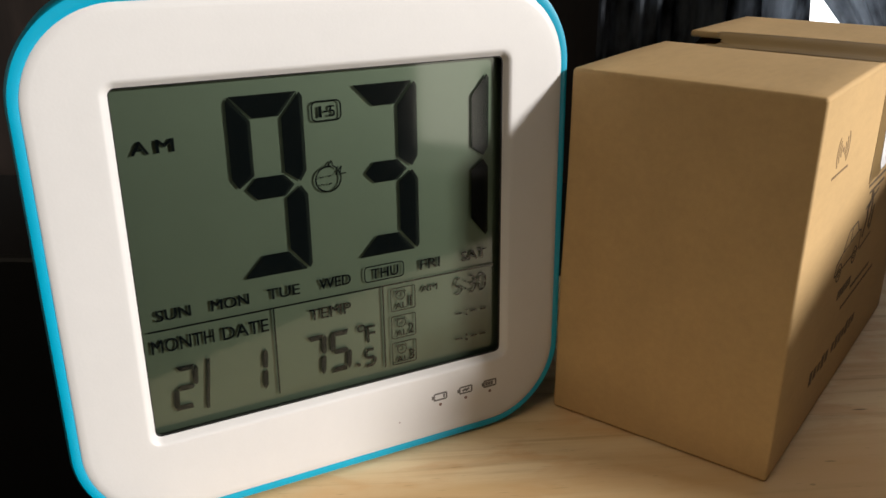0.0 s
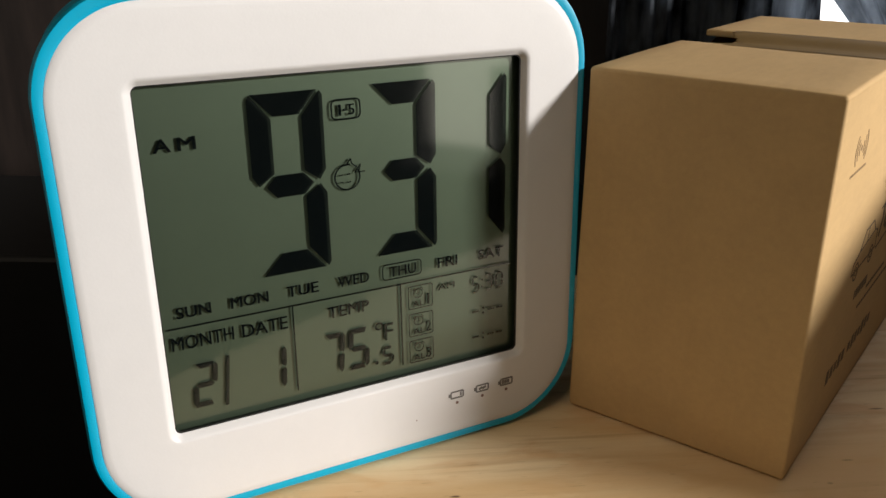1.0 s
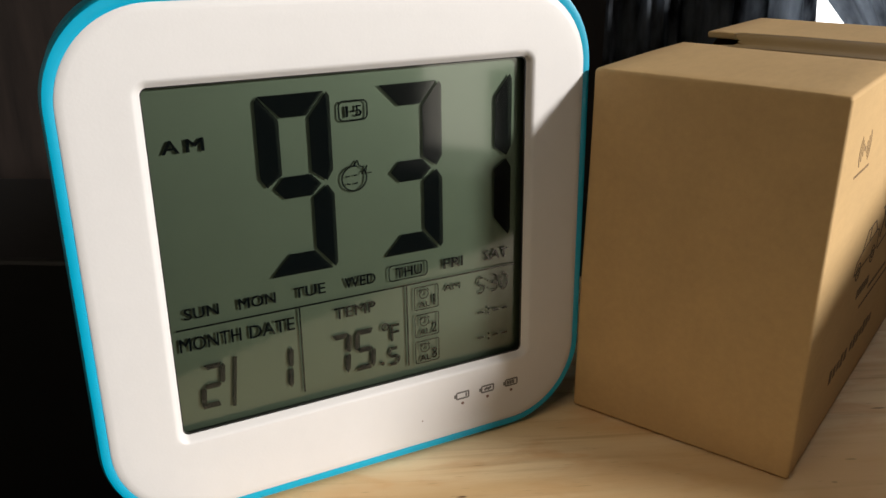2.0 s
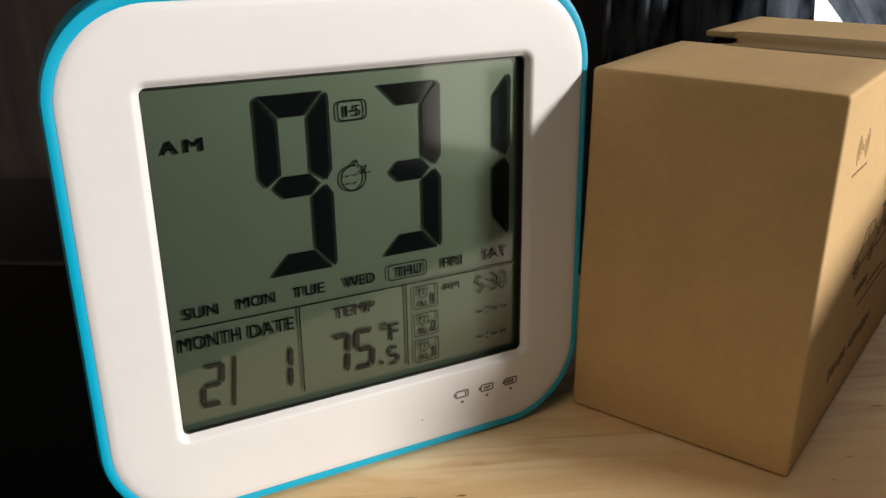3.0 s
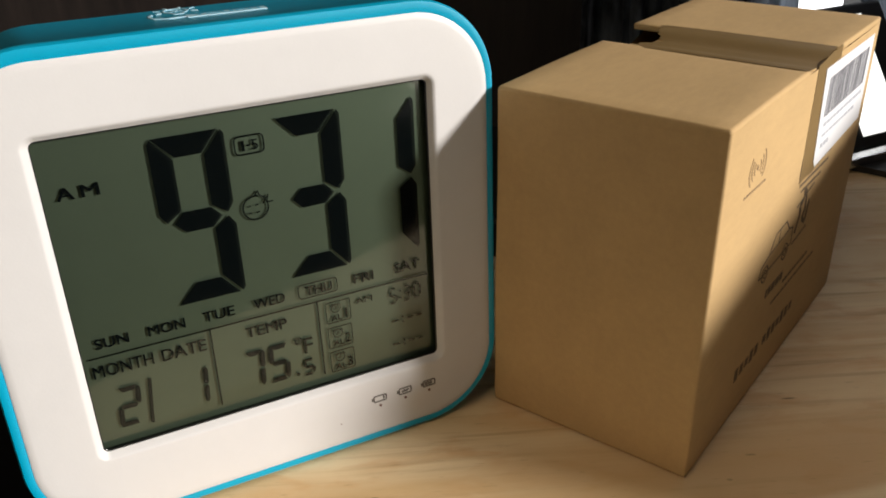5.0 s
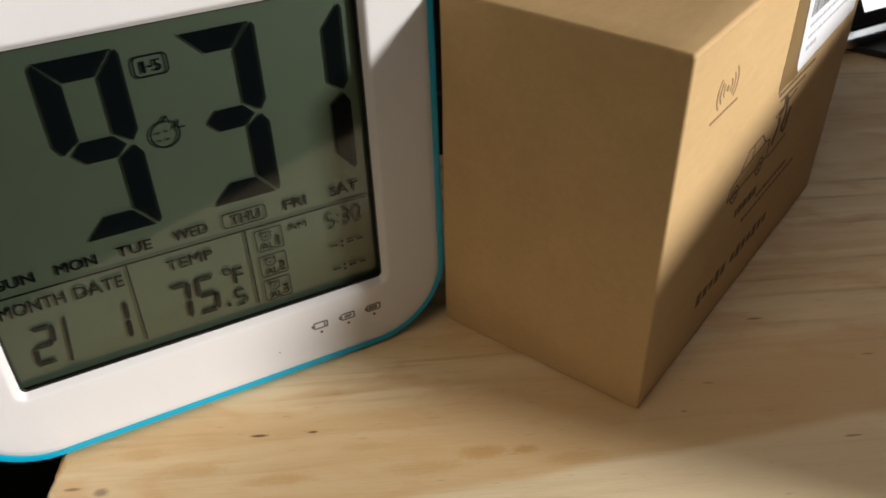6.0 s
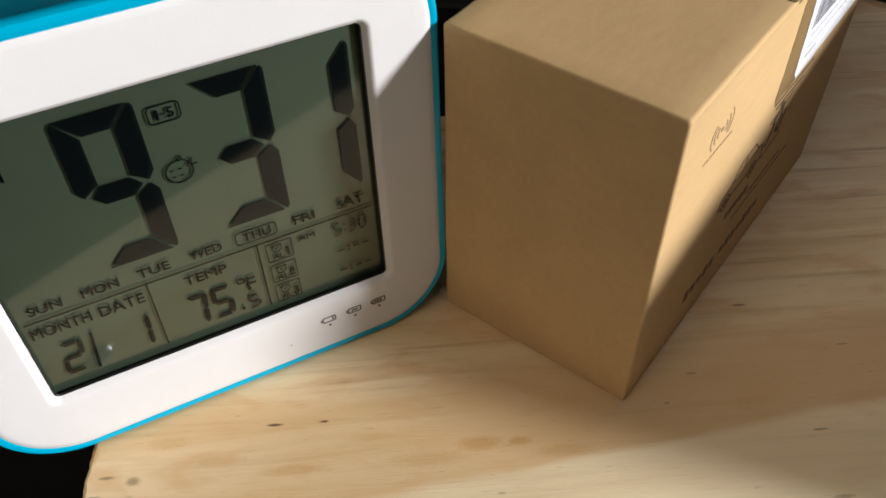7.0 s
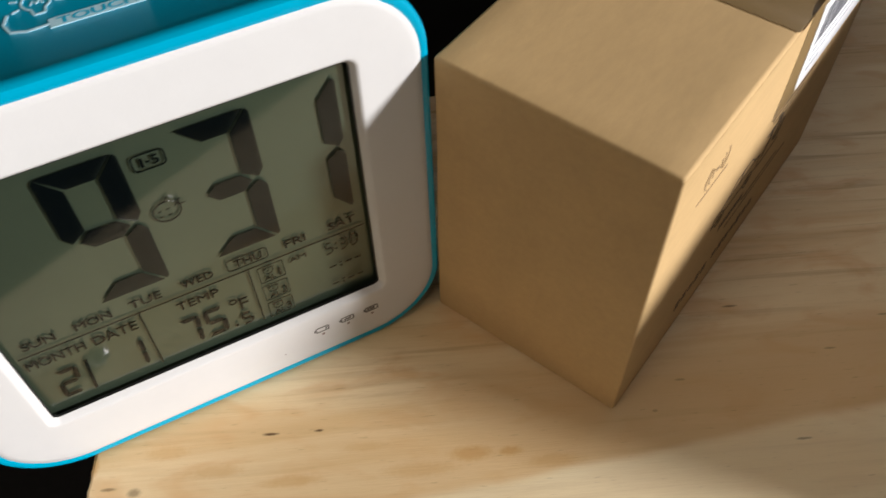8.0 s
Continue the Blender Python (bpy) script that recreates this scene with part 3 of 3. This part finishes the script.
part("touch_plate", on_top(plate([[(-8.5, -1.6), (11.5, -1.6), (11.5, 1.6), (-8.5, 1.6)]], -0.02, 0.4), 1.0, 17.5), PALE_PRINT, clock, "pale printed bar")
part("touch_word", on_top(lettering("TOUCH", -6.8, -1.1, 9.8, 1.1, -0.08, 0.03, 0.12), 1.0, 17.5), CYAN, clock)
polys = strokes([(-8.5, 0), (-13, -0.3), (-16.2, 1.0), (-17.0, 4.0), (-15.8, 7.0)], 0.6)
polys += ring(-9.5, 9.2, 3.0, 3.0, 0.5, -60, 240) + strokes([(-11.0, 6.6), (-10.6, 4.6), (-8.4, 4.6), (-8.0, 6.6)], 0.5) + strokes([(-10.8, 8.2), (-10.2, 9.6), (-9.5, 8.4), (-8.8, 9.6), (-8.2, 8.2)], 0.4)
for a in range(-20, 201, 44):
    c, s = math.cos(radians(a)), math.sin(radians(a))
    polys.append(bar(-9.5 + 4.0 * c, 9.2 + 4.0 * s, -9.5 + 5.6 * c, 9.2 + 5.6 * s, 0.5))
part("bulb_print", on_top(plate(polys, -0.02, 0.4), 1.0, 17.5), PALE_PRINT, clock, "pale printed bulb with a cable")

# ---- the cardboard box ----
carton = thing("cardboard_box", pose(0, 0, 0, 0, 0, 25.75), "closed brown kraft cardboard box with tape, label and black print", "box")
L, D, H = 140.4, 66.6, 106.5
bm = block(0, 0, 0.6 * MM, L * MM, D * MM, (H - 1.05) * MM)
bmesh.ops.delete(bm, geom=[f for f in bm.faces if f.normal.z > 0.9], context="FACES_ONLY")
bmesh.ops.subdivide_edges(bm, edges=bm.edges[:], cuts=6, use_grid_fill=True)
for v in bm.verts:
    inside = 0.0 if v.co.z < 0.004 or v.co.y < 0.001 else 1.0
    if v.co.z > 0.1 and v.co.y > 0.06 and 0.05 < v.co.x < 0.09:
        v.co.z -= 0.006
    v.co += Vector((noise.noise(v.co * 18 + Vector((3, 0, 0))), noise.noise(v.co * 18 + Vector((0, 7, 0))), 0)) * 0.0005 * inside
sharp = [e for e in bm.edges if len(e.link_faces) == 2 and e.link_faces[0].normal.angle(e.link_faces[1].normal) > 0.8 and max(v.co.z for v in e.verts) > 0.002]
bmesh.ops.bevel(bm, geom=sharp, offset=0.0009, segments=3, affect="EDGES", profile=0.5)
low = [e for e in bm.edges if max(v.co.z for v in e.verts) < 0.0014 and len(e.link_faces) == 2 and e.link_faces[0].normal.angle(e.link_faces[1].normal) > 0.8]
bmesh.ops.bevel(bm, geom=low, offset=0.0010, segments=3, affect="EDGES", profile=0.5)
body = part("body", bm, CARD, carton, "", True)
part("bottom_flap", block(0.006, 0.006, 0, (L - 6) * MM, (D - 6) * MM, 0.0008), CARD, carton)


def flap(x0, x1, y0, y1, z, lift, name, label="", seed=0, thick=4.0):
    """A lid flap with rounded folded edges that lifts slightly towards its free side."""
    bm = block(x0 * MM, y0 * MM, (z - thick) * MM, x1 * MM, y1 * MM, z * MM, min(0.0011, thick * 0.00028), 3)
    bmesh.ops.subdivide_edges(bm, edges=[e for e in bm.edges if e.calc_length() > 0.02], cuts=9, use_grid_fill=True)
    for v in bm.verts:
        f = (v.co.x / MM - x0) / (x1 - x0)
        v.co.z += lift(f) * MM + noise.noise(v.co * 30 + Vector((seed, 0, 0))) * 0.00008
    return part(name, bm, CARD, carton, label, True)


flap(0.05, 61.5, 0.05, D - 0.05, H, lambda f: 0.25 * math.sin(f * 3.1) + 0.2 * f, "front_flap", "", 1)
flap(84.0, L - 0.05, 0.05, D - 0.05, H, lambda f: 0.5 * (1 - f) + 0.7, "rear_flap", "", 5, 2.2)
flap(50.0, 100.0, 0.15, D - 13.0, H - 0.75, lambda f: 0.0, "inner_flap", "", 9)
# packing tape over the seam and down the side, its end torn ragged
bm = bmesh.new()
cols = 26
top_rows = []
for i in range(cols + 1):
    f = i / cols
    x = 58.5 + (87.0 - 58.5) * f
    dip = 0.8 * math.exp(-((x - 70.0) / 7.0) ** 4)
    k = min(1.0, max(0.0, (x - 72.0) / 10.5))
    z = H + 0.42 - dip + 1.05 * k * k * (3 - 2 * k)
    end = D - 9.0 - 6.0 * abs(noise.noise(Vector((x * 0.35, 2.0, 0)))) - 5.0 * math.exp(-((x - 73) / 6.0) ** 2)
    row = [bm.verts.new((x * MM, y * MM, zz * MM)) for y, zz in ((end, z - 0.25), (end * 0.66, z + 0.03 * math.sin(x)), (end * 0.33, z), (1.2, z), (0.15, z - 0.1))]
    top_rows.append(row)
for a, b in zip(top_rows, top_rows[1:]):
    for j in range(len(a) - 1):
        bm.faces.new((a[j], a[j + 1], b[j + 1], b[j]))
tape = part("tape", bm, TAPE, carton, "glossy brown packing tape with a torn end", True)
bm = plate([[(68.0, H - 0.2), (75.0, H + 0.3), (81.5, H + 1.2), (92.0, H + 1.2), (91.5, 78.0), (90.0, 69.0), (86.5, 69.6), (81.0, 68.6), (75.0, 69.4), (68.8, 68.8)]], -0.10, 0.02)
part("side_tape", bm, TAPE, carton, "strip of packing tape folded over the edge")

# white shipping label with barcode and unreadable lines
label = part("label", plate([[(77.0, 103.4), (133.8, 102.6), (134.0, 72.5), (83.0, 70.2), (80.8, 72.8)]], -0.28, -0.12), PAPER, carton, "white paper label with a barcode")
rng = random.Random(4)
x = 83.0
while x < 129:
    w = rng.choice((0.35, 0.35, 0.6, 0.95, 1.3))
    part("barcode_bar", plate([[(x, 99.2), (x + w, 99.2), (x + w, 86.5), (x, 86.5)]], -0.34, -0.28), BARCODE, label)
    x += w + rng.choice((0.35, 0.5, 0.8))
polys = []
for z0, x0, x1, h in ((83.0, 84.5, 129.0, 1.2), (79.4, 85.0, 122.0, 1.0), (75.6, 85.5, 94.0, 1.5)):
    x = x0
    while x < x1:
        w = rng.uniform(1.5, 4.5)
        polys.append([(x, z0), (min(x + w, x1), z0), (min(x + w, x1), z0 + h), (x, z0 + h)])
        x += w + 0.9
part("text_lines", plate(polys, -0.34, -0.28), PALE_TEXT, label)


def on_side(name, polys, mat=CARD_INK, text=""):
    return part(name, plate(polys, -0.09, 0.0), mat, carton, text)


# printed wave mark with its caption line
polys = []
for k, r in enumerate((2.5, 4.3, 6.1)):
    polys += ring(24.0, 89.3, r, r * 0.95, 0.5, -42, 42, 8) + ring(24.0, 89.3, r, r * 0.95, 0.5, 138, 222, 8)
on_side("wave_print", polys + [disc(24.0, 89.3, 0.8, 12)], FAINT_INK, "faint printed wave mark")
on_side("caption_print", [bar(15.8 + k * 1.9, 83.2, 17.2 + k * 1.9, 83.2, 0.7) for k in range(9)], FAINT_INK)
# printed outline of a car
car = [(42, 47), (43, 50.5), (49, 52.5), (53.5, 58), (63, 58.6), (67, 54.5), (71, 53.5), (71.5, 47.5), (42, 47)]
polys = strokes(car, 0.5) + strokes([(49, 52.5), (67, 54.3)], 0.4) + strokes([(57.5, 58), (57.3, 53.2)], 0.4)
for cx in (47.5, 66.0):
    polys += ring(cx, 46.8, 2.7, 2.7, 0.55, n=16) + ring(cx, 46.8, 1.3, 1.3, 0.4, n=12)
on_side("car_print", polys, CARD_INK, "black printed outline of a car")
# symbols and lines of print that cannot be read
on_side("figure_print", strokes([(74, 50), (77, 56), (75.5, 59), (79, 61), (78, 64.5), (81, 62), (82, 56), (80, 53), (84, 50.5), (85.5, 58)], 1.6) + [bar(72, 60, 88, 63, 0.6), bar(73, 46.5, 87, 48, 0.7)], CARD_INK)
on_side("box_print", frame_strokes(68.5, 70.5, 103.0, 77.5, 0.3, 0.55) + [bar(70.5, 67.6, 101, 67.6, 1.0), bar(73, 64.9, 94, 64.9, 0.8)], CARD_INK)
polys = []
for z0, x0, x1, h in ((36.0, 52, 66, 3.0), (33.5, 70, 96, 1.2), (30.0, 60, 104, 1.0)):
    x = x0
    while x < x1:
        w = rng.uniform(1.2, 3.4)
        polys.append([(x, z0), (x + w, z0), (x + w, z0 + h), (x, z0 + h)])
        x += w + 0.8
on_side("small_print", polys, CARD_INK)
on_side("large_print", [bar(33 + k * 4.4 + (k > 4) * 3, 17.2, 36 + k * 4.4 + (k > 4) * 3, 17.2, 4.6 - 0.8 * (k % 3)) for k in range(12)], CARD_INK, "faded printed bars")

# ---- the propped-up handset ----
stand = thing("phone_stand", pose(0, 0, 0), "phone stand with a silver front bar, its shade laid as a black plate on the plywood", "stand")
# flat black plate stands in for the dark shade in front of the bar
bm = bmesh.new()
shade_outline = [(233, 143), (244, 121), (316, 140), (306, 182)]
a = [bm.verts.new((x * MM, y * MM, 0.0002)) for x, y in shade_outline]
b = [bm.verts.new((x * MM, y * MM, 0.0035)) for x, y in shade_outline]
bm.faces.new(a), bm.faces.new(b)
for i in range(4):
    bm.faces.new((a[i], a[(i + 1) % 4], b[(i + 1) % 4], b[i]))
part("shade_plate", bm, BLACK, stand)
part("front_bar", block(0.222, 0.1365, 0.0035, 0.318, 0.143, 0.0085, 0.0006), STEEL, stand, "silver metal bar")
phone = thing("smartphone", pose(0.2510, 0.1475, 0.0062, -36), "smartphone with a lit white screen leaning in its stand", "phone")
part("case", block(-0.021, 0.0, 0.0, 0.052, 0.008, 0.082, 0.002, 3), BLACK, phone, "black case")
part("screen", block(0.003, -0.0004, 0.007, 0.033, 0.0006, 0.075), SCREEN, phone, "lit white screen")
